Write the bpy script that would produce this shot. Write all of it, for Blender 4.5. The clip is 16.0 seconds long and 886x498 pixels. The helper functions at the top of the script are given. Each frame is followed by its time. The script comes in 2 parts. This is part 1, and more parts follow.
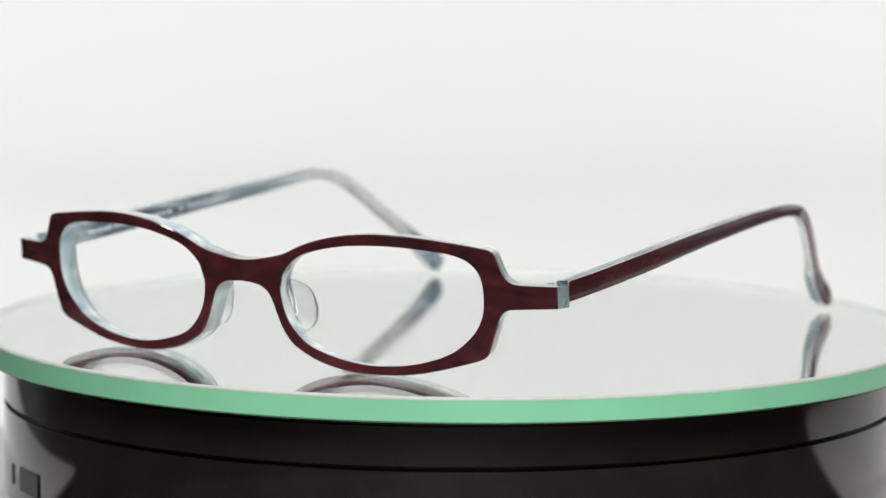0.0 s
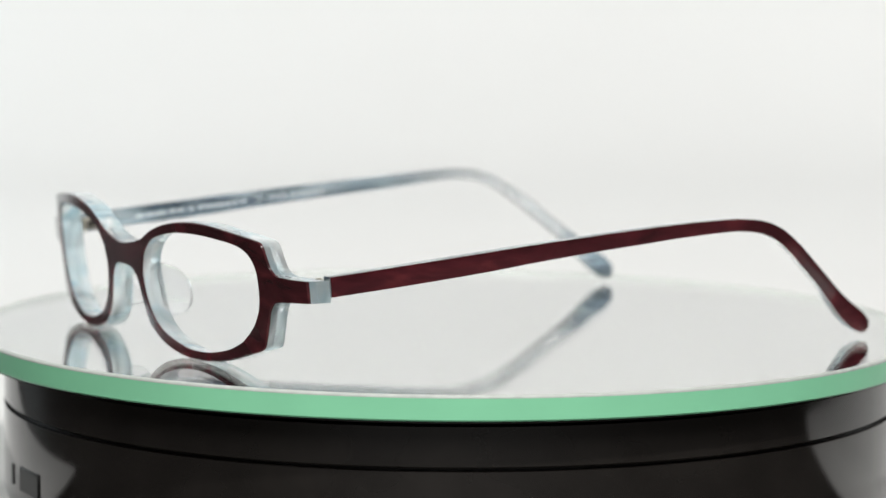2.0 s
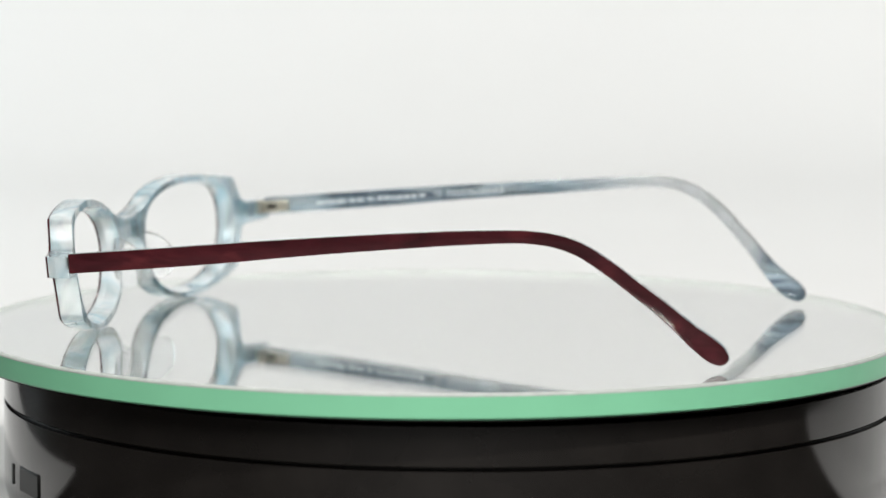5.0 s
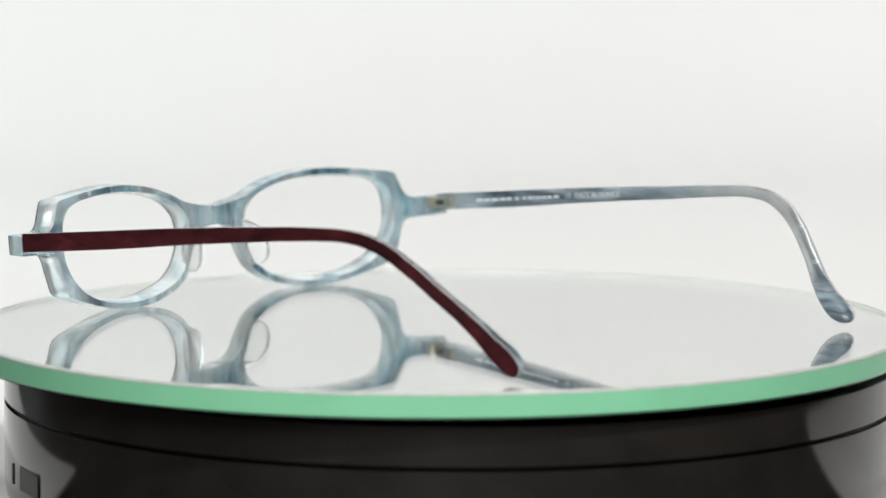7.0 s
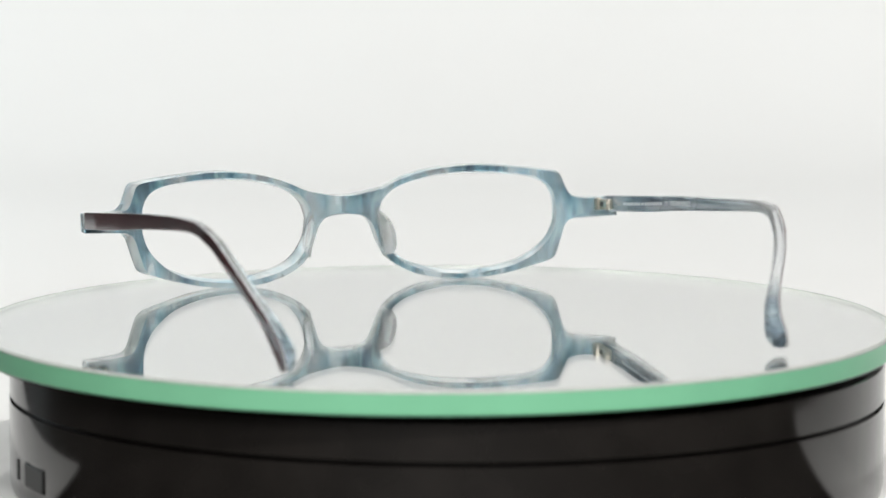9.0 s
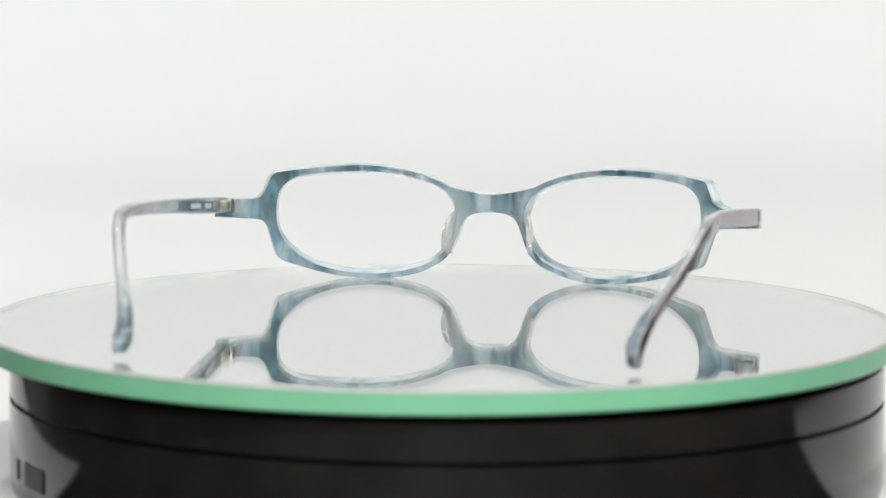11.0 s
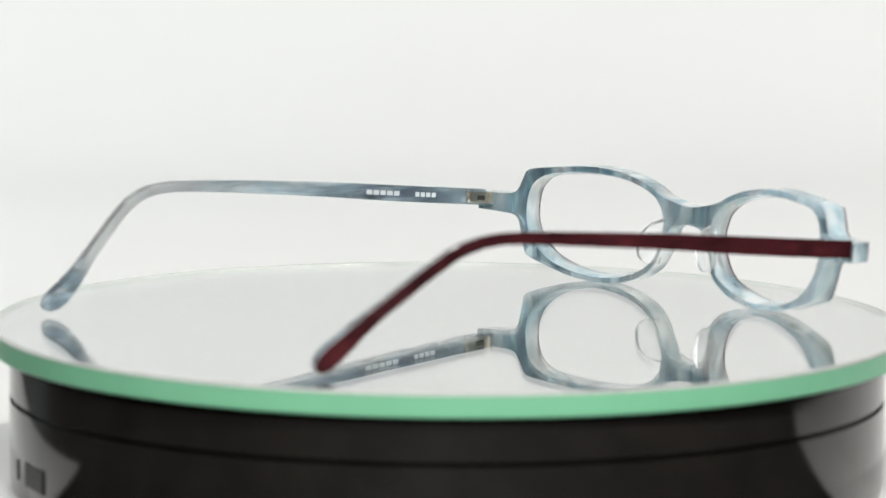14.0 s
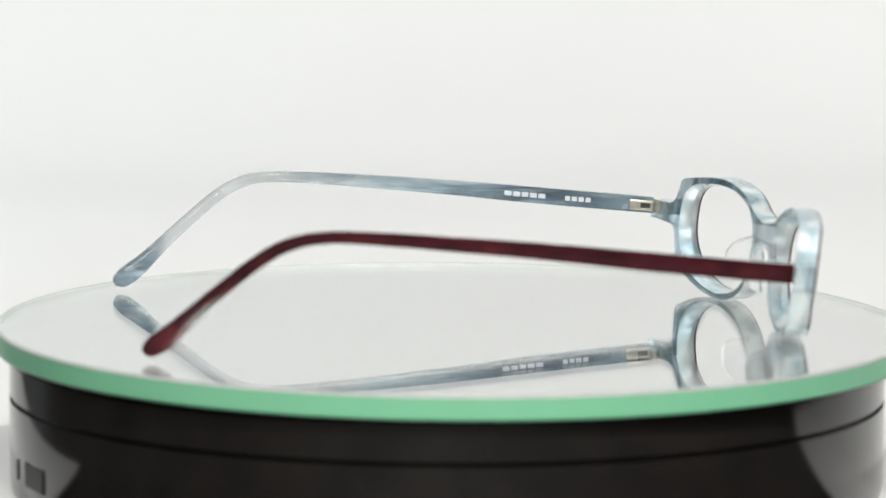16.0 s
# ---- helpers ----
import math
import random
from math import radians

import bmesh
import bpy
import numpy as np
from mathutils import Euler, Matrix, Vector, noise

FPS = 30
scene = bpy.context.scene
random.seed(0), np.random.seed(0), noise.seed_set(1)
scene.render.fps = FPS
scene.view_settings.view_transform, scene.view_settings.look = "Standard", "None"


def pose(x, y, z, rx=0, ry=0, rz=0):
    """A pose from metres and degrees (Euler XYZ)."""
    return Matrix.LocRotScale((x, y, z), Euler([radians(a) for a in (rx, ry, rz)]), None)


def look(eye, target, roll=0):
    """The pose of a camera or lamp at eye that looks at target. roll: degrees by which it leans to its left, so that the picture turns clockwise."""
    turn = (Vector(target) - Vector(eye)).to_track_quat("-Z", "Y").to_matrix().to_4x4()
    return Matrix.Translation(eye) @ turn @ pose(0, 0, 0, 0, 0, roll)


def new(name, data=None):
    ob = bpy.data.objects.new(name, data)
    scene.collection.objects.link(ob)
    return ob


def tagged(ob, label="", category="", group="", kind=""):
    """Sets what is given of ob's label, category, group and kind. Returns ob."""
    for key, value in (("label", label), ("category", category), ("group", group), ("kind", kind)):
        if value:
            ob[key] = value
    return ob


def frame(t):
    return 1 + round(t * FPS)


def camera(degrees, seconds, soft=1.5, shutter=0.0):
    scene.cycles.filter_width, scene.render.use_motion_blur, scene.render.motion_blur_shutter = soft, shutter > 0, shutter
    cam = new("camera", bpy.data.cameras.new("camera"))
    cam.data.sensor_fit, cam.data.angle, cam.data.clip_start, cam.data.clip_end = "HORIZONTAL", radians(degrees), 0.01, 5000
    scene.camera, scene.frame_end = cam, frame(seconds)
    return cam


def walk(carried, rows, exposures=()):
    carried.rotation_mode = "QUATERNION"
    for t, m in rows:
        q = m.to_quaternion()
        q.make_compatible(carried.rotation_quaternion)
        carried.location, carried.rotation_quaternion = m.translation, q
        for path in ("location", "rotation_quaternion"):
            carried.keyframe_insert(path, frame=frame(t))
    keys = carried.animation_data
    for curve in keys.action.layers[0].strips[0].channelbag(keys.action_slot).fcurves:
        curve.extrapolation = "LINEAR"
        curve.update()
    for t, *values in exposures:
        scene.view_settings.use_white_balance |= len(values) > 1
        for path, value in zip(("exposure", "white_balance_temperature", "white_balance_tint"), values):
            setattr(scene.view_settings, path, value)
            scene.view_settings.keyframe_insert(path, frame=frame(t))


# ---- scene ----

# Camera: a long lens on a tripod; it draws back a centimetre while it refocuses.
cam = camera(15.785, 16.0, soft=1.5)
cam.data.dof.use_dof = True
cam.data.dof.aperture_fstop = 19.0


def eye_pose(back, pitch, yaw, roll):
    p, y = radians(pitch), radians(yaw)
    way = Vector((math.sin(y) * math.cos(p), math.cos(y) * math.cos(p), -math.sin(p)))
    eye = Vector((0.0, -0.6802, 0.0931)) - way * back
    return look(eye, eye + way, roll)


near_view = eye_pose(0.0, 6.527, -0.1368, 0.317)
drawn_back = eye_pose(0.0146, 6.515, -0.0603, 0.317)
walk(cam, [(0.0, near_view), (7.45, near_view), (7.7, drawn_back), (16.0, drawn_back)])

# ---- light ----
world = bpy.data.worlds.new("studio")
scene.world = world
world.use_nodes = True
world.node_tree.nodes["Background"].inputs[0].default_value = (0.80, 0.88, 1.0, 1)
world.node_tree.nodes["Background"].inputs[1].default_value = 0.35
scene.view_settings.exposure = 0.11


def area_lamp(name, eye, target, size_x, size_y, watts, colour):
    data = bpy.data.lights.new(name, "AREA")
    data.shape, data.size, data.size_y, data.energy, data.color = "RECTANGLE", size_x, size_y, watts, colour
    ob = new(name, data)
    ob.matrix_basis = look(eye, target)
    return ob


# unseen fill light above the camera, added to even out the paper
area_lamp("paper_fill", (0.0, -0.75, 0.95), (0.0, 1.00, 0.18), 1.2, 0.6, 0.4, (1.0, 1.0, 0.97))
area_lamp("softbox_side", (-0.66, 0.52, 0.19), (0.0, 0.90, 0.18), 0.60, 0.42, 1.75, (0.85, 0.96, 1.0))
area_lamp("softbox_side", (0.66, 0.52, 0.19), (0.0, 0.90, 0.18), 0.60, 0.42, 1.7, (0.97, 1.0, 1.0))
# unseen fill light, added to brighten the green edge and the upright paper
area_lamp("front_fill", (-0.10, -1.25, 0.95), (0.0, 0.0, 0.0), 1.1, 0.5, 14.0, (1.0, 0.985, 0.96))
area_lamp("spot_front", (0.35, -0.9, 1.15), (0.0, 0.0, 0.0), 0.06, 0.06, 11.0, (1.0, 0.97, 0.93))
area_lamp("spot_back", (-0.30, 0.45, 1.20), (0.0, 0.0, 0.0), 0.06, 0.06, 4.0, (1.0, 0.98, 0.95))

# ---- materials ----


def material(name):
    m = bpy.data.materials.new(name)
    m.use_nodes = True
    return m, m.node_tree.nodes, m.node_tree.links, m.node_tree.nodes["Principled BSDF"]


def noise_ramp(nodes, links, scale, stops, detail=4.0, stretch=(1, 1, 1), distortion=0.0):
    coord, mapping = nodes.new("ShaderNodeTexCoord"), nodes.new("ShaderNodeMapping")
    mapping.inputs["Scale"].default_value = stretch
    tex, ramp = nodes.new("ShaderNodeTexNoise"), nodes.new("ShaderNodeValToRGB")
    tex.inputs["Scale"].default_value, tex.inputs["Detail"].default_value = scale, detail
    tex.inputs["Distortion"].default_value = distortion
    links.new(coord.outputs["Object"], mapping.inputs["Vector"])
    links.new(mapping.outputs[0], tex.inputs["Vector"])
    links.new(tex.outputs["Fac"], ramp.inputs["Fac"])
    e = ramp.color_ramp.elements
    e[0].position, e[0].color = stops[0][0], (*stops[0][1], 1)
    e[1].position, e[1].color = stops[-1][0], (*stops[-1][1], 1)
    for p, c in stops[1:-1]:
        e.new(p).color = (*c, 1)
    return tex, ramp


def plain(name, colour, rough, metal=0.0, coat=0.0, vary=0.08, scale=300.0, bump=0.0):
    m, nodes, links, b = material(name)
    lo, hi = [c * (1 - vary) for c in colour], [min(1, c * (1 + vary)) for c in colour]
    tex, ramp = noise_ramp(nodes, links, scale, [(0.3, lo), (0.7, hi)])
    links.new(ramp.outputs[0], b.inputs["Base Color"])
    b.inputs["Roughness"].default_value, b.inputs["Metallic"].default_value = rough, metal
    b.inputs["Coat Weight"].default_value = coat
    if bump:
        n = nodes.new("ShaderNodeBump")
        n.inputs["Strength"].default_value, n.inputs["Distance"].default_value = bump, 0.0002
        links.new(tex.outputs["Fac"], n.inputs["Height"])
        links.new(n.outputs[0], b.inputs["Normal"])
    return m


def burgundy_acetate():
    m, nodes, links, b = material("burgundy_acetate")
    tex, ramp = noise_ramp(nodes, links, 260.0, [(0.30, (0.030, 0.008, 0.010)), (0.55, (0.062, 0.013, 0.017)), (0.75, (0.115, 0.022, 0.026))],
                           5.0, (0.5, 0.35, 1.0), 0.6)
    links.new(ramp.outputs[0], b.inputs["Base Color"])
    b.inputs["Roughness"].default_value = 0.16
    b.inputs["IOR"].default_value = 1.49
    return m


def pearl_acetate(name, scale, stretch, cloudy, see_through, rough, clear_from=None):
    """Clouded translucent acetate: where the clouds are thin the layer behind shows through. clear_from: the stretch in y that is cast clear."""
    m, nodes, links, b = material(name)
    tex, ramp = noise_ramp(nodes, links, scale, [(0.34, cloudy[0]), (0.46, cloudy[1]), (0.57, cloudy[2]), (0.70, cloudy[3])], 2.5, stretch, 0.8)
    veil, clear_ramp = noise_ramp(nodes, links, scale * 0.6, [(0.38, (see_through[1],) * 3), (0.60, (see_through[0],) * 3)], 2.0, stretch, 0.6)
    colour, through_it = ramp.outputs[0], clear_ramp.outputs[0]
    if clear_from:
        y0, y1, y2, y3 = clear_from
        coord, split = nodes.new("ShaderNodeTexCoord"), nodes.new("ShaderNodeSeparateXYZ")
        links.new(coord.outputs["Object"], split.inputs[0])
        along, zone = nodes.new("ShaderNodeMapRange"), nodes.new("ShaderNodeValToRGB")
        along.inputs["From Min"].default_value, along.inputs["From Max"].default_value = y0, y3
        links.new(split.outputs["Y"], along.inputs["Value"])
        links.new(along.outputs[0], zone.inputs["Fac"])
        e = zone.color_ramp.elements
        e[0].position, e[0].color, e[1].position, e[1].color = 0.0, (0, 0, 0, 1), 1.0, (0, 0, 0, 1)
        for y in (y1, y2):
            e.new((y - y0) / (y3 - y0)).color = (1, 1, 1, 1)
        for k, white in enumerate(((0.90, 0.92, 0.93, 1), (0.84, 0.84, 0.84, 1))):
            mix = nodes.new("ShaderNodeMix")
            mix.data_type = "RGBA"
            links.new(zone.outputs[0], mix.inputs["Factor"])
            links.new((colour, through_it)[k], mix.inputs["A"])
            mix.inputs["B"].default_value = white
            if k == 0:
                mixed = mix.outputs["Result"]
            else:
                through_it = mix.outputs["Result"]
        colour = mixed
    links.new(colour, b.inputs["Base Color"])
    links.new(through_it, b.inputs["Transmission Weight"])
    b.inputs["Roughness"].default_value = rough
    b.inputs["IOR"].default_value = 1.49
    return m


def clear(name, colour, rough, ior=1.49, pure=1.0):
    m, nodes, links, b = material(name)
    b.inputs["Base Color"].default_value = (*colour, 1)
    b.inputs["Roughness"].default_value, b.inputs["IOR"].default_value = rough, ior
    b.inputs["Transmission Weight"].default_value = pure
    return m


BURGUNDY = burgundy_acetate()
PEARL = pearl_acetate("pearl_blue_acetate", 290.0, (1, 1, 0.3), ((0.13, 0.16, 0.23), (0.27, 0.37, 0.45), (0.47, 0.66, 0.73), (0.82, 0.94, 0.96)), (0.10, 0.42), 0.05)
CLOUD = pearl_acetate("cloudy_clear_acetate", 190.0, (1, 1, 0.4), ((0.48, 0.66, 0.75), (0.67, 0.83, 0.89), (0.81, 0.92, 0.95), (0.95, 0.985, 0.99)), (0.70, 0.97), 0.03)
# brighter copy of the acetate: the walls' white highlights put into the colour
LIT_WALL = pearl_acetate("lit_wall_acetate", 160.0, (1, 1, 0.5), ((0.52, 0.73, 0.83), (0.70, 0.86, 0.92), (0.85, 0.945, 0.97), (0.96, 0.985, 0.99)), (0.30, 0.70), 0.05)
ARM_PEARL = pearl_acetate("arm_acetate", 190.0, (1, 0.22, 1.8), ((0.17, 0.22, 0.28), (0.34, 0.43, 0.50), (0.54, 0.66, 0.72), (0.84, 0.92, 0.95)), (0.45, 0.88), 0.03,
                          (0.070, 0.100, 0.122, 0.127))
LINER = plain("silvery_liner", (0.78, 0.82, 0.84), 0.35, vary=0.12, scale=250.0)
CLEAR = clear("clear_acetate", (0.96, 0.975, 0.98), 0.03, 1.38, 0.80)
GLASS = clear("plate_glass", (0.995, 1.0, 0.993), 0.0, 1.52)
SILVER = plain("silvering", (0.985, 0.995, 0.965), 0.0, 1.0, vary=0.0)
GREEN = plain("ground_glass_edge", (0.285, 0.74, 0.455), 0.35, vary=0.04, scale=60.0)
# even grey in place of the reflections inside the glass rim
RIM_SHELL = plain("rim_shell_grey", (0.30, 0.34, 0.31), 0.5, vary=0.06, scale=300.0)
ARRIS = plain("ground_arris", (0.52, 0.56, 0.53), 0.5, vary=0.1, scale=400.0)
BLACK = plain("black_plastic", (0.016, 0.0142, 0.013), 0.10, vary=0.25, scale=80.0)
GROOVE = plain("groove_black", (0.004, 0.004, 0.004), 0.5)
PAPER = plain("white_paper", (0.86, 0.865, 0.86), 0.85, vary=0.012, scale=5.0)
WALL = plain("grey_wall_paint", (0.16, 0.155, 0.15), 0.9, vary=0.05, scale=4.0)
BLACKTOP = plain("black_table", (0.034, 0.030, 0.027), 0.6, vary=0.2, scale=20.0)
METAL = plain("hinge_metal", (0.70, 0.67, 0.58), 0.30, 1.0, vary=0.15, scale=900.0)
DARK = plain("hinge_gap", (0.02, 0.018, 0.012), 0.5)
PRINT = plain("white_print", (0.52, 0.56, 0.58), 0.5, vary=0.02)

# ---- mesh tools ----


def part(name, bm, mat, parent, label="", smooth=40.0):
    bmesh.ops.recalc_face_normals(bm, faces=bm.faces)
    me = bpy.data.meshes.new(name)
    bm.to_mesh(me)
    bm.free()
    me.materials.append(mat)
    for p in me.polygons:
        p.use_smooth = True
    me.set_sharp_from_angle(angle=radians(smooth))
    ob = new(name, me)
    ob.parent = parent
    if label:
        ob["label"] = label
    return ob


def bevelled(ob, width, segments=2, angle=40):
    mod = ob.modifiers.new("rounded", "BEVEL")
    mod.width, mod.segments, mod.limit_method, mod.angle_limit = width, segments, "ANGLE", radians(angle)
    mod.harden_normals = False
    return ob


def lathe(profile, steps=192):
    bm = bmesh.new()
    rings = []
    for r, z in profile:
        rings.append([bm.verts.new((r * math.cos(2 * math.pi * k / steps), r * math.sin(2 * math.pi * k / steps), z)) for k in range(steps)] if r > 1e-6
                     else [bm.verts.new((0, 0, z))])
    for a, b in zip(rings, rings[1:]):
        for k in range(steps):
            n = (k + 1) % steps
            if len(a) == 1:
                bm.faces.new((a[0], b[n], b[k]))
            elif len(b) == 1:
                bm.faces.new((a[k], a[n], b[0]))
            else:
                bm.faces.new((a[k], a[n], b[n], b[k]))
    return bm


def curve_through(points, per):
    """A smooth line through points; a point given with a third value 1 is a sharp corner."""
    out = []
    n = len(points)
    for i in range(n - 1):
        p1, p2 = Vector(points[i][:2]), Vector(points[i + 1][:2])
        p0 = Vector(points[i - 1][:2]) if i > 0 and len(points[i]) == 2 else p1 * 2 - p2
        p3 = Vector(points[i + 2][:2]) if i + 2 < n and len(points[i + 1]) == 2 else p2 * 2 - p1
        for k in range(per):
            t = k / per
            out.append(0.5 * ((2 * p1) + (p2 - p0) * t + (2 * p0 - 5 * p1 + 4 * p2 - p3) * t * t + (3 * p1 - p0 - 3 * p2 + p3) * t ** 3))
    out.append(Vector(points[-1][:2]))
    return out


def box_mesh(sx, sy, sz, m=Matrix.Identity(4)):
    bm = bmesh.new()
    bmesh.ops.create_cube(bm, size=1.0, matrix=m @ Matrix.Diagonal((sx, sy, sz, 1)))
    return bm


# ---- the setting: white paper sweep, table and room ----


def sweep():
    bm = bmesh.new()
    table, back, radius = -0.037, 1.05, 0.35
    line = [(-0.04, table), (-0.01, table), (0.04, table), (0.2, table), (0.45, table)]
    line += [(back - radius + radius * math.sin(a), table + radius - radius * math.cos(a)) for a in [k * math.pi / 40 for k in range(21)]]
    line += [(back, 1.5)]
    rows = []
    for u in (0.0, 0.25, 0.5, 0.75, 1.0):
        row = []
        for y, z in line:
            west, east = -min(0.5, 0.147 + 0.39 * y), min(0.5, 0.24 + 0.39 * y)
            row.append(bm.verts.new((west + (east - west) * u, y, z)))
        rows.append(row)
    for a, b in zip(rows, rows[1:]):
        for k in range(len(line) - 1):
            bm.faces.new((a[k], b[k], b[k + 1], a[k + 1]))
    ob = part("backdrop", bm, PAPER, None)
    sol = ob.modifiers.new("thick", "SOLIDIFY")
    sol.thickness, sol.offset = 0.002, -1
    return tagged(ob, "white seamless paper sweep behind and under the turntable", "backdrop", kind="structure")


sweep()


def slab(name, size, centre, mat, label, category):
    ob = part(name, box_mesh(*size), mat, None)
    ob.location = centre
    return tagged(ob, label, category, kind="structure")


slab("table_top", (3.0, 2.0, 0.04), (0, 0.30, -0.060), BLACKTOP, "plain dark table under the paper sweep", "table")
slab("floor", (6.0, 6.0, 0.1), (0, -0.5, -0.85), WALL, "dark studio floor", "floor")
slab("ceiling", (6.0, 6.0, 0.1), (0, -0.5, 1.95), WALL, "dark studio ceiling", "ceiling")
slab("wall_back", (6.0, 0.1, 2.7), (0, 2.55, 0.55), WALL, "dark studio wall", "wall")
slab("wall_front", (6.0, 0.1, 2.7), (0, -3.55, 0.55), WALL, "dark studio wall behind the camera", "wall")
slab("wall_east", (0.1, 6.0, 2.7), (3.05, -0.5, 0.55), WALL, "dark studio side wall", "wall")
slab("wall_west", (0.1, 6.0, 2.7), (-3.05, -0.5, 0.55), WALL, "dark studio side wall", "wall")

# ---- turntable ----


def turntable():
    thing = tagged(new("turntable"), "glossy black round electric turntable on white paper", "turntable")
    part("upper_ring", lathe([(0.0, -0.0069), (0.0951, -0.0069), (0.0953, -0.0071), (0.0953, -0.0146), (0.0951, -0.0149), (0.0940, -0.0150), (0.0, -0.0150)]),
         BLACK, thing, "glossy black upper ring", 20)
    part("spindle", lathe([(0.0, -0.0058), (0.030, -0.0058), (0.030, -0.0071), (0.0, -0.0071)]), BLACK, thing, "black drive hub under the plate")
    part("groove", lathe([(0.0, -0.0149), (0.0940, -0.0149), (0.0940, -0.0157), (0.0, -0.0157)]), GROOVE, thing, "dark recessed groove")
    part("body", lathe([(0.0, -0.0156), (0.0954, -0.0156), (0.0954, -0.0330), (0.0950, -0.0350), (0.0938, -0.0364), (0.0, -0.0368)]),
         BLACK, thing, "glossy black lower housing", 20)
    # plain near-black blocks let into the housing's left side
    def dark_block(name, around, width, height, z, label):
        a = radians(around)
        m = pose(-0.0949 * math.cos(a), -0.0949 * math.sin(a), z, 0, 0, around)
        return part(name, box_mesh(0.0014, width, height, m), GROOVE, thing, label)
    dark_block("slot", 19, 0.0014, 0.0042, -0.0283, "narrow dark line on the side of the housing")
    dark_mark = dark_block("dark_mark", 26.5, 0.0118, 0.0054, -0.0281, "dark rectangle on the side of the housing")
    bevelled(dark_mark, 0.0005)
    thing.location.x = 0.0003
    return thing


turntable()


def glass_plate():
    thing = tagged(new("mirror_plate"), "round mirror glass plate with a green ground edge on the turntable", "mirror plate")
    slab_ob = part("glass", lathe([(0.0, 0.0), (0.09955, 0.0), (0.09955, -0.0046), (0.0, -0.0046)]), GLASS, thing, "clear glass disc", 30)
    slab_ob.visible_shadow = False
    part("silvering", lathe([(0.0, -0.0047), (0.0992, -0.0047), (0.0992, -0.0050), (0.0, -0.0050)]), SILVER, thing, "silver mirror backing", 30)
    part("backing_paint", lathe([(0.0, -0.0051), (0.0990, -0.0051), (0.0990, -0.0054), (0.0, -0.0054)]), BLACK, thing, "dark protective paint under the silver", 30)
    part("edge", lathe([(0.0993, -0.0004), (0.0996, -0.0002), (0.1000, -0.0006), (0.1000, -0.0046), (0.0998, -0.0049), (0.0993, -0.0049), (0.0993, -0.0004)]), GREEN, thing,
         "green ground glass edge", 30)
    part("arris", lathe([(0.09925, 0.00003), (0.0996, 0.00002), (0.10003, -0.0003), (0.1000, -0.0006), (0.0995, -0.0004), (0.09925, 0.00003)]), ARRIS, thing, "grey ground arris", 80)
    # added shell: covers the green edge where the glass would reflect inside
    part("rim_shell", lathe([(0.09922, -0.0002), (0.09928, -0.0002), (0.09928, -0.0047), (0.09922, -0.0047), (0.09922, -0.0002)]), RIM_SHELL, thing, "grey shell added inside the rim to hide the green edge", 30)
    for ob in thing.children:
        ob.matrix_basis = pose(-0.0001, -0.0027, 0)
    return thing


plate = glass_plate()

# ---- eyeglasses (built in millimetres, then scaled) ----
MM = 0.001
glasses = tagged(new("eyeglasses"), "burgundy acetate eyeglasses with pearly pale blue backs, arms open", "eyeglasses")
MID = -0.4
FRONT_DROP, ARM_DROP = 1.2, 0.8

UPPER = [(0.0, 21.8), (3.5, 22.1), (9.6, 23.4), (13.7, 25.2), (18.0, 26.7), (23.0, 27.8), (29.0, 28.5), (35.0, 28.6), (41.0, 28.2), (47.0, 27.6), (51.4, 27.05), (53.2, 26.7),
         (53.95, 26.1), (54.4, 25.2), (55.0, 23.6), (55.9, 21.7), (57.4, 20.6), (60.0, 20.4), (65.7, 20.4, 1)]
LOWER = [(65.7, 16.2, 1), (59.5, 15.8), (56.4, 15.4), (54.8, 13.9), (53.8, 11.0), (52.7, 7.7), (52.2, 6.6), (51.3, 5.8), (49.6, 5.1), (46.0, 4.0), (42.0, 2.9), (38.0, 2.0), (33.0, 1.4),
         (27.0, 1.2), (22.0, 1.7), (17.1, 2.9), (13.4, 4.6), (10.9, 6.4), (9.1, 9.0), (8.0, 11.7), (6.7, 15.0), (5.0, 16.7), (2.6, 17.4), (0.0, 17.6)]
OPENING = [(9.1, 17.3), (10.3, 20.2), (12.8, 22.6), (16.1, 24.2), (22.5, 25.7), (28.6, 26.3), (34.6, 26.4), (40.3, 26.1), (45.9, 25.5), (49.3, 24.2), (51.3, 21.8), (51.9, 18.3), (51.6, 14.4),
           (50.1, 11.1), (47.7, 8.5), (44.8, 6.4), (40.2, 4.6), (34.3, 3.4), (28.3, 3.1), (22.2, 3.8), (16.0, 5.6), (12.4, 8.1), (10.0, 11.8), (9.2, 15.1), (9.1, 17.3)]


def front_y(h, z):
    """The joint between the two layers: curved round the face and leaning forward at the top."""
    return -10.4 + 0.00245 * h * h - 0.107 * (z - 16)


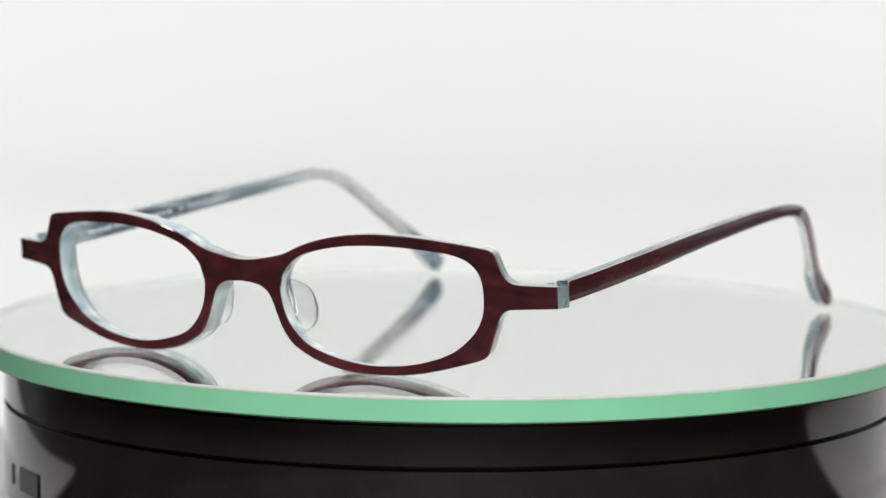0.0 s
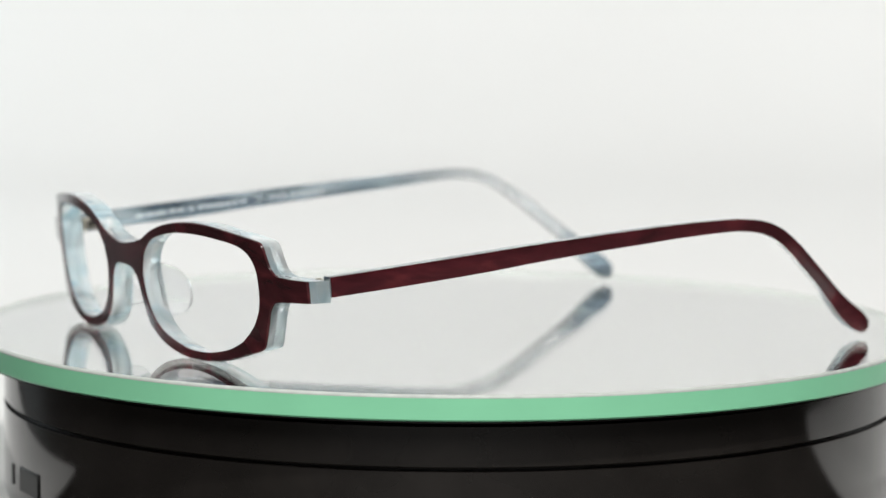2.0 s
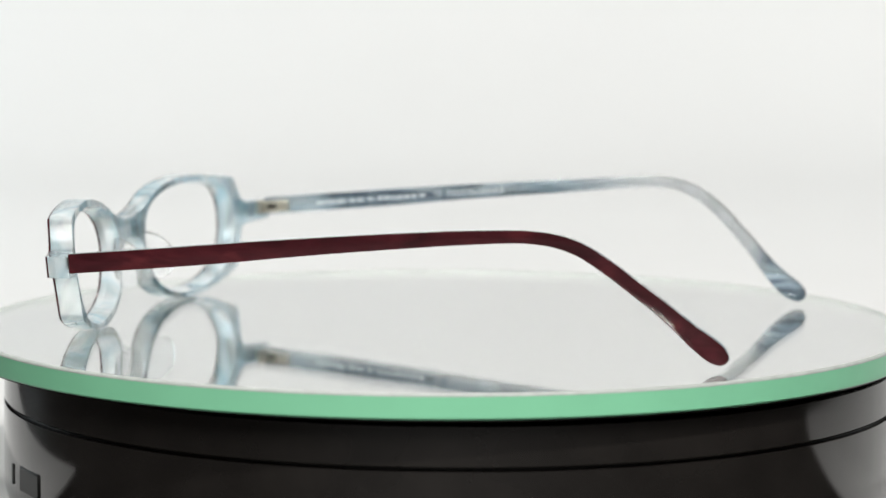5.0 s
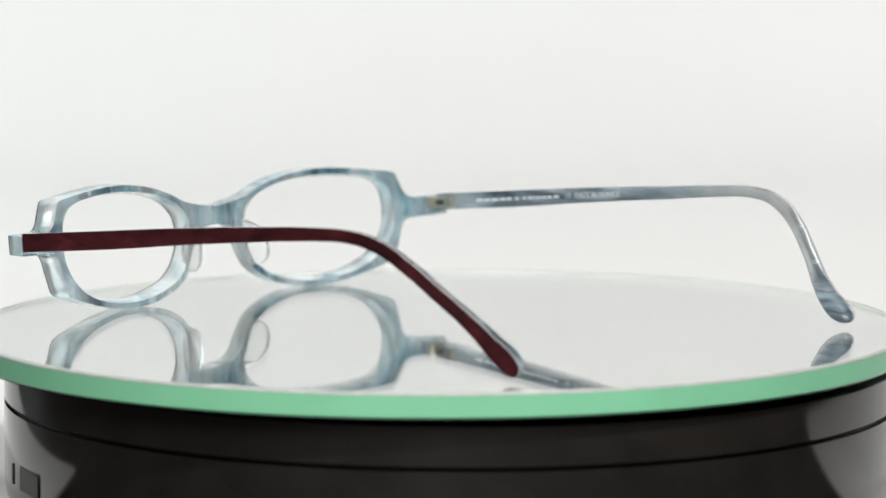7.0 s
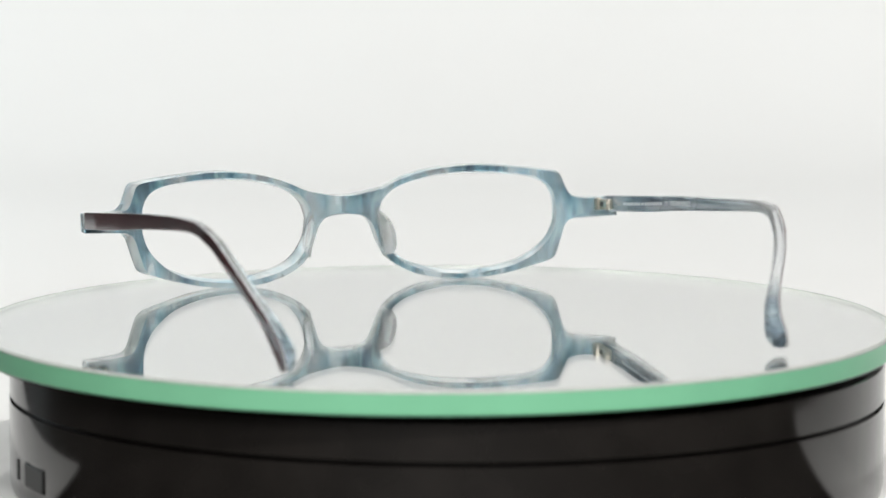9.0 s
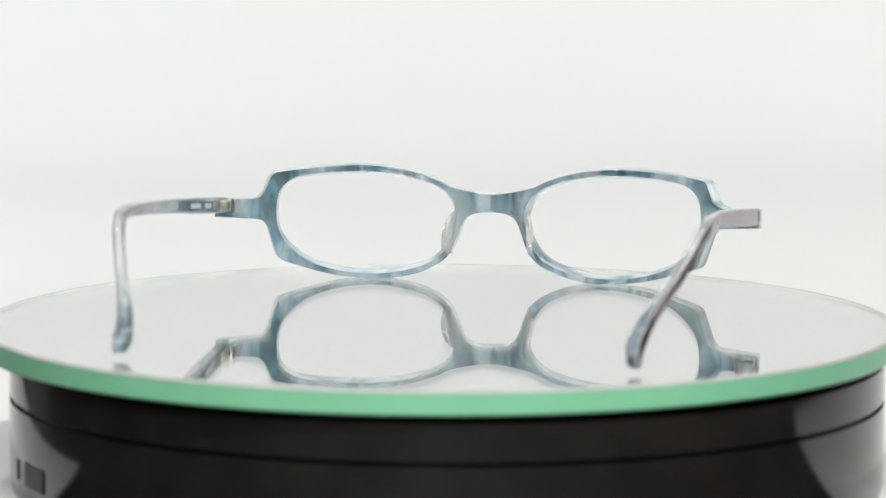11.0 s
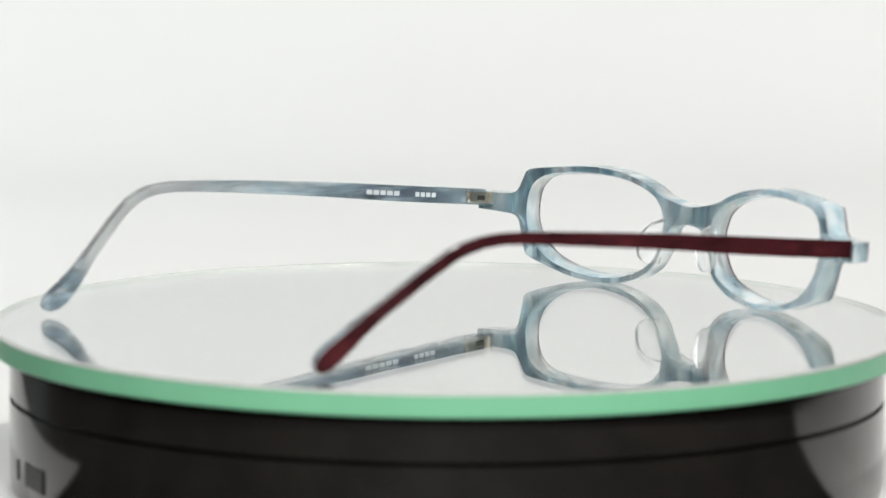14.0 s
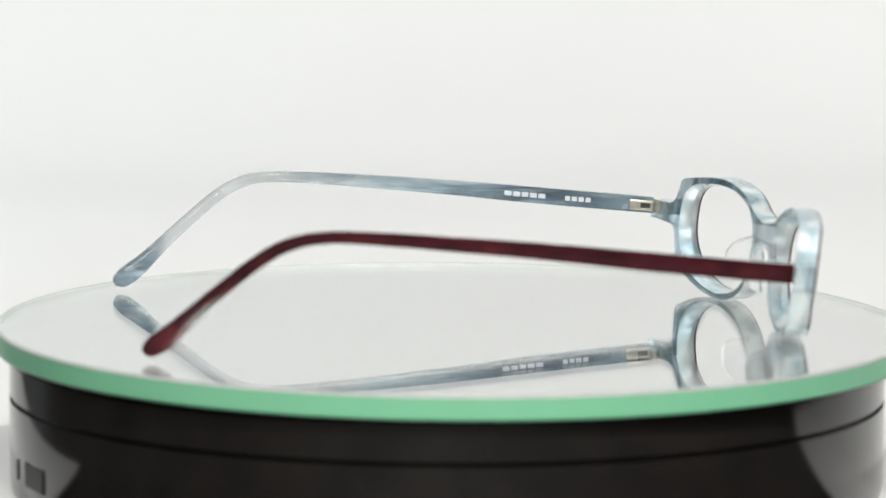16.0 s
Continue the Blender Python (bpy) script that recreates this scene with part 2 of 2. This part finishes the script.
def half_outline():
    outer = curve_through(UPPER, 6)[:-1]
    outer += [Vector((65.7, z)) for z in (20.4, 19.0, 17.6)] + curve_through(LOWER, 6)
    loop = curve_through(OPENING, 12)[:-1]
    centre = Vector((31.0, 15.0))

    def angle(p):
        d = p - centre
        return math.atan2(d.y, d.x)
    # walk both lines clockwise from the bridge
    inner, turns = [], [(math.pi - angle(p)) % (2 * math.pi) for p in loop]
    order = sorted(range(len(loop)), key=lambda i: turns[i])
    loop, turns = [loop[i] for i in order], [turns[i] for i in order]
    want = []
    for p in outer:
        a = (math.pi - angle(p))
        want.append(a)
    # the bridge's ends spread over the nose side of the opening
    n = len(outer)
    raw = []
    for k, a in enumerate(want):
        a = a % (2 * math.pi)
        if k < n // 3 and a > math.pi * 1.5:
            a -= 2 * math.pi
        if k > 2 * n // 3 and a < math.pi * 0.5:
            a += 2 * math.pi
        raw.append(a)
    last = raw[0]
    for k in range(n):
        raw[k] = max(raw[k], last)
        last = raw[k]
    limit = raw[0] + 2 * math.pi
    for a in raw:
        a = min(a, limit) % (2 * math.pi)
        for i in range(len(turns)):
            b = turns[(i + 1) % len(turns)] + (2 * math.pi if i == len(turns) - 1 else 0)
            if turns[i] <= a < b or (i == len(turns) - 1 and a < turns[0]):
                aa = a if a >= turns[i] else a + 2 * math.pi
                f = (aa - turns[i]) / max(1e-9, b - turns[i])
                inner.append(loop[i].lerp(loop[(i + 1) % len(turns)], min(1, max(0, f))))
                break
    return outer, inner


def front_layer(near, far, grow, taper, flare=0.0):
    """One layer of the front between two depths behind the joint; taper draws its near outline in."""
    outer, inner = half_outline()
    rows = 5
    bm = bmesh.new()

    def put(h, z, depth, side):
        lean = 1.0 - max(0.0, min(1.0, (h - 56.0) / 7.0))
        hh = h - depth * 0.0062 * h * lean
        return bm.verts.new(((MID + side * hh) * MM, (front_y(h, z) + depth) * MM, (z - FRONT_DROP) * MM))
    for side in (1, -1):
        sheets = []
        for depth, draw, wide in ((near, taper, 0.0), (far, grow, flare)):
            grid = []
            for o, i in zip(outer, inner):
                d = (i - o)
                d = d.normalized() * draw if d.length > 0 else d
                if o.x < 0.01:
                    d = Vector((0, d.y))
                oo = o + d
                gap = (o - i).length
                i = i.lerp(o, min(0.3, wide / max(gap, 0.1)))
                grid.append([put(*(oo.lerp(i, k / rows)), depth, side) for k in range(rows + 1)])
            sheets.append(grid)
        n = len(outer)
        for a, b in zip(range(n - 1), range(1, n)):
            for g in sheets:
                for k in range(rows):
                    bm.faces.new((g[a][k], g[b][k], g[b][k + 1], g[a][k + 1]))
            bm.faces.new((sheets[0][a][0], sheets[0][b][0], sheets[1][b][0], sheets[1][a][0])).material_index = 1
            bm.faces.new((sheets[0][a][-1], sheets[0][b][-1], sheets[1][b][-1], sheets[1][a][-1])).material_index = 1
        # close the ring between the two bridge ends
        for g in sheets:
            for k in range(rows):
                bm.faces.new((g[n - 1][k], g[0][k], g[0][k + 1], g[n - 1][k + 1]))
        bm.faces.new((sheets[0][n - 1][-1], sheets[0][0][-1], sheets[1][0][-1], sheets[1][n - 1][-1])).material_index = 1
    bmesh.ops.remove_doubles(bm, verts=bm.verts, dist=0.00002)
    return bm


pearl_front = part("front_back_layer", front_layer(1.5, 4.2, 0.1, -0.02, 0.8), CLOUD, glasses, "cloudy clear blue acetate back of the front")
bevelled(pearl_front, 0.0007, 3, 50)
front_core = part("front_core", front_layer(0.0, 1.49, 0.0, 0.0), PEARL, glasses, "pearly pale blue acetate layer behind the face", 50)
# slot 1, the side walls, takes the copy with the highlights painted in
for layer in (pearl_front, front_core):
    layer.data.materials.append(LIT_WALL)
dark_front = part("front_face", front_layer(-0.42, -0.01, 0.0, 0.22), BURGUNDY, glasses, "polished burgundy acetate face of the front")
dark_front.data.materials.append(BURGUNDY)
bevelled(dark_front, 0.00015, 2, 50)

# side line of an arm: distance back, height of its middle, its depth
ARM = [(4.3, 18.7, 3.9), (12.0, 19.4, 3.9), (24.0, 20.5, 3.9), (37.4, 21.8, 3.8), (50.0, 23.1, 3.5), (63.2, 24.3, 3.2), (73.0, 25.1, 3.0), (82.0, 25.8, 2.8), (93.5, 26.35, 2.5),
       (98.5, 26.2, 2.5), (103.0, 25.5, 2.6), (107.6, 23.6, 2.7), (112.8, 20.0, 2.8), (117.0, 16.6, 2.85), (121.5, 13.0, 2.95), (125.0, 9.9, 3.3), (128.2, 7.1, 3.9), (130.8, 5.1, 4.3),
       (132.6, 3.8, 4.0), (134.0, 2.9, 2.8), (134.6, 2.5, 1.0)]
# how far out the arm's outer face lies along its length
SPREAD = [(4.3, 65.3), (16.0, 65.3), (37.4, 64.6), (63.2, 63.4), (82.0, 62.6), (94.0, 62.1), (103.0, 61.5), (110.0, 59.8), (117.5, 57.3), (125.0, 54.7), (130.0, 53.8), (135.0, 53.5)]


# each arm has been bent by hand: how much further back and wider its bend lies, how much wider its tip, and higher its bend, in millimetres
BENT = {1: (0.2, 0.3, 0.0, 0.1), -1: (1.4, 1.9, -1.2, 0.6)}


def ease(f):
    f = max(0.0, min(1.0, f))
    return 3 * f * f - 2 * f ** 3


def bent(y):
    """1 at the bend, 0 along the straight and at the tip."""
    return ease((y - 76) / 26) * ease((131 - y) / 21)


def spread(y):
    for (y0, x0), (y1, x1) in zip(SPREAD, SPREAD[1:]):
        if y <= y1:
            return x0 + (x1 - x0) * (y - y0) / (y1 - y0)
    return SPREAD[-1][1]


WIDTH = [(0.0, 1.0), (55.0, 0.98), (85.0, 0.86), (105.0, 0.76), (119.0, 0.78), (127.0, 1.0), (131.0, 1.08), (133.4, 0.85), (134.7, 0.35)]


def thickness(y):
    for (y0, f0), (y1, f1) in zip(WIDTH, WIDTH[1:]):
        if y <= y1:
            return f0 + (f1 - f0) * (y - y0) / (y1 - y0)
    return WIDTH[-1][1]


def arm_layer(side, from_x, to_x, rounded):
    """A bar that follows the arm; from_x and to_x: its depth inwards of the outer face."""
    pts = curve_through([(y, z) for y, z, d in ARM], 8)
    deep = curve_through([(i, d) for i, (y, z, d) in enumerate(ARM)], 8)
    bm = bmesh.new()
    rings = []
    n = len(pts)
    for k, p in enumerate(pts):
        t = (pts[min(n - 1, k + 1)] - pts[max(0, k - 1)]).normalized()
        up = Vector((-t.y, t.x))
        half = max(0.1, deep[k].y / 2)
        outer_x = spread(p.x) + BENT[side][1] * bent(p.x) + BENT[side][2] * ease((p.x - 108) / 24)
        thick = (to_x - from_x) * (thickness(p.x) if rounded else 1.0)
        a = outer_x - from_x
        b = a - thick
        bend = max(0.0, min(1.0, (p.x - 80) / 20))
        near = min(0.12, thick * 0.4, half * 0.5)
        far = min(0.5 + 0.55 * bend, half * 0.9, thick * 0.8) if rounded else near
        ring = []
        for cx, cv, r, first in ((a - near, half - near, near, 0), (b + far, half - far, far, 90), (b + far, far - half, far, 180), (a - near, near - half, near, 270)):
            for step in range(4):
                w = radians(first + 30 * step)
                q = p + up * (cv + r * math.sin(w)) + Vector((BENT[side][0], BENT[side][3])) * bent(p.x)
                x = cx + r * math.cos(w)
                ring.append(bm.verts.new(((side * x + (side - 1) * 0.2) * MM, q.x * MM, (q.y - ARM_DROP) * MM)))
        rings.append(ring)
    for r, s in zip(rings, rings[1:]):
        for k in range(16):
            bm.faces.new((r[k], r[(k + 1) % 16], s[(k + 1) % 16], s[k]))
    bm.faces.new(rings[0])
    bm.faces.new(rings[-1])
    return bm


def arm(side):
    core = part("temple_arm", arm_layer(side, 0.44, 3.0, True), ARM_PEARL, glasses, "translucent blue inner layer of the arm, clear along the bend", 50)
    part("arm_face", arm_layer(side, 0.0, 0.28, False), BURGUNDY, core, "polished burgundy outer face of the arm", 50)
    part("arm_liner", arm_layer(side, 0.285, 0.435, False), LINER, core, "thin silvery layer between face and core", 50)
    return core


arm_a, arm_b = arm(1), arm(-1)


def hinge(side, parent):
    base = part("hinge", box_mesh(1.2 * MM, 7.8 * MM, 2.6 * MM), METAL, parent, "silver and gold metal hinge")
    base.matrix_basis = pose(side * 62.0 * MM, 6.6 * MM, 18.0 * MM, 5)
    bevelled(base, 0.0004, 3)
    for y, name in ((-3.0, "barrel"), (2.8, "rivet")):
        bm = bmesh.new()
        bmesh.ops.create_cone(bm, cap_ends=True, segments=20, radius1=0.0011, radius2=0.0010, depth=0.0027 if name == "barrel" else 0.0012,
                              matrix=pose(side * -0.5 * MM, y * MM, 0, 0, 0 if name == "barrel" else 90, 0))
        part(name, bm, METAL, base)
    part("slot", box_mesh(0.5 * MM, 2.4 * MM, 1.15 * MM, pose(side * -0.45 * MM, -0.1 * MM, 0)), DARK, base, "dark gap of the hinge")
    bm = bmesh.new()
    bmesh.ops.create_cone(bm, cap_ends=True, segments=16, radius1=0.0007, radius2=0.0006, depth=0.0006, matrix=pose(side * -0.5 * MM, -3.0 * MM, 1.3 * MM))
    part("screw", bm, METAL, base, "small screw head")
    return base


# the lens keeps this hinge in focus as it goes round
cam.data.dof.focus_object = hinge(1, arm_a)
hinge(-1, arm_b)


def nose_pad(side):
    """A clear leaf that stands back from the nose side of the rim and bends outwards."""
    bm = bmesh.new()
    us, vs = 10, 14
    faces = {}
    for layer in (0, 1):
        for i in range(us + 1):
            for j in range(vs + 1):
                u, v = i / us, -1 + 2 * j / vs
                reach = 6.2 * math.sqrt(max(0.0, 1 - abs(v) ** 2.6))
                back = u * reach
                z = 13.0 + v * 5.6 - 0.10 * back
                h = 8.4 + 0.7 * (-v) + 0.18 * back + 0.008 * back * back
                thick = (2.0 - 0.9 * u) * (1.0 - 0.5 * v * v)
                h += thick if layer else 0.0
                faces[layer, i, j] = bm.verts.new(((MID + side * h) * MM, (front_y(9, z) + 3.2 + back) * MM, (z - FRONT_DROP) * MM))
    for layer in (0, 1):
        for i in range(us):
            for j in range(vs):
                bm.faces.new([faces[layer, a, b] for a, b in ((i, j), (i + 1, j), (i + 1, j + 1), (i, j + 1))])
    edge = [(i, 0) for i in range(us)] + [(us, j) for j in range(vs)] + [(i, vs) for i in range(us, 0, -1)] + [(0, j) for j in range(vs, 0, -1)]
    for p, q in zip(edge, edge[1:] + edge[:1]):
        bm.faces.new((faces[0, *p], faces[0, *q], faces[1, *q], faces[1, *p]))
    bmesh.ops.remove_doubles(bm, verts=bm.verts, dist=0.00003)
    part("nose_pad", bm, CLEAR, glasses, "clear acetate nose pad", 60)


nose_pad(1)
nose_pad(-1)


def arm_height(y):
    for (y0, z0, d0), (y1, z1, d1) in zip(ARM, ARM[1:]):
        if y <= y1:
            return z0 + (z1 - z0) * (y - y0) / (y1 - y0)


def inside(side, y, lift=0.0):
    """A pose on the inner face of an arm: x along the print, y up, z into the room between the arms."""
    z0, z1 = arm_height(y - 4), arm_height(y + 4)
    along = Vector((side * (spread(y + 4) - spread(y - 4)), 8, z1 - z0)).normalized() * (-side)
    out = along.cross(Vector((0, 0, 1))).normalized()
    up = out.cross(along)
    m = Matrix((along, up, out)).transposed().to_4x4()
    inner = spread(y) - 0.44 - 2.56 * thickness(y) - (1 - side) * side * 0.2
    m.translation = Vector((side * inner, y, arm_height(y) - ARM_DROP + lift)) * MM + out * (0.03 * MM)
    return m


def bar(side, y0, y1, height, parent, lift=0.0):
    m = inside(side, (y0 + y1) / 2, lift)
    part("print_bar", box_mesh(abs(y1 - y0) * MM, height * MM, 0.06 * MM, m), PRINT, parent, "white printed mark")


def lettering(text, side, y0, size, parent):
    data = bpy.data.curves.new("lettering", "FONT")
    data.body, data.size, data.extrude, data.align_y = text, size * MM, 0.02 * MM, "CENTER"
    source = bpy.data.objects.new("lettering_source", data)
    scene.collection.objects.link(source)
    bpy.context.view_layer.update()
    me = bpy.data.meshes.new_from_object(source.evaluated_get(bpy.context.evaluated_depsgraph_get()))
    bpy.data.objects.remove(source)
    me.materials.clear()
    me.materials.append(PRINT)
    ob = new("lettering", me)
    ob.parent = parent
    ob["label"] = "white printed words on the arm"
    middle = inside(side, y0 + sum((max(v.co.x for v in me.vertices), min(v.co.x for v in me.vertices))) / 2 / MM)
    ob.matrix_basis = middle @ Matrix.Translation((-(max(v.co.x for v in me.vertices) + min(v.co.x for v in me.vertices)) / 2, 0, 0.04 * MM))


for start, end in ((17.2, 19.4), (19.8, 21.6), (22.0, 24.4), (25.2, 26.8), (27.2, 28.8), (29.8, 31.2), (32.2, 33.6), (34.0, 35.4), (35.8, 36.6), (37.0, 38.4), (38.8, 40.2), (40.6, 41.8), (42.4, 44.0)):
    bar(-1, start, end, 0.65, arm_b)
lettering("CE", -1, 46.1, 1.5, arm_b)
lettering("MADE IN FRANCE", -1, 49.2, 1.75, arm_b)
for start, end in ((31.0, 32.7), (33.1, 34.8), (35.2, 36.8), (37.2, 38.9), (39.3, 41.0), (19.8, 21.1), (21.5, 22.8), (23.2, 24.5), (24.9, 26.1)):
    bar(1, start, end, 1.1, arm_a)


# ---- what moves ----
def motions():
    on_plate = pose(-0.04212, -0.04975, 0.00002, 0, 0, -42.21)
    # seconds, lag of the turn, tilts of the wobbling platter in degrees, its lift in millimetres
    wobble = [(0, -0.12, -0.03, 0.27, -0.38), (1, -0.15, -0.13, 0.25, -0.38), (2, -0.10, -0.27, 0.20, -0.44), (3, -0.10, -0.35, 0.05, -0.46), (4.3, 0.25, -0.37, -0.06, -0.50),
              (5.5, 0.45, -0.37, -0.18, -0.53), (6.5, 0.25, -0.38, -0.34, -0.53), (7.4, 0.0, -0.25, -0.38, -0.42), (8, -0.25, 0.0, -0.33, -0.34), (8.6, -0.15, 0.05, -0.33, -0.27),
              (9.8, 0.0, 0.06, -0.23, -0.27), (11, 0.05, 0.10, -0.14, -0.26), (12, 0.0, 0.24, -0.11, -0.24), (13, 0.0, 0.35, 0.07, -0.26), (14, -0.18, 0.41, 0.12, -0.28),
              (15, 0.03, 0.42, 0.11, -0.34), (16, 0.25, 0.50, 0.20, -0.46)]
    turn = [(t, pose(0, 0, lift * MM, rx, ry, 0) @ pose(0, 0, 0, 0, 0, 8.563 - 14.22 * t + lag)) for t, lag, rx, ry, lift in wobble]
    walk(plate, turn)
    walk(glasses, [(t, m @ on_plate) for t, m in turn])


motions()
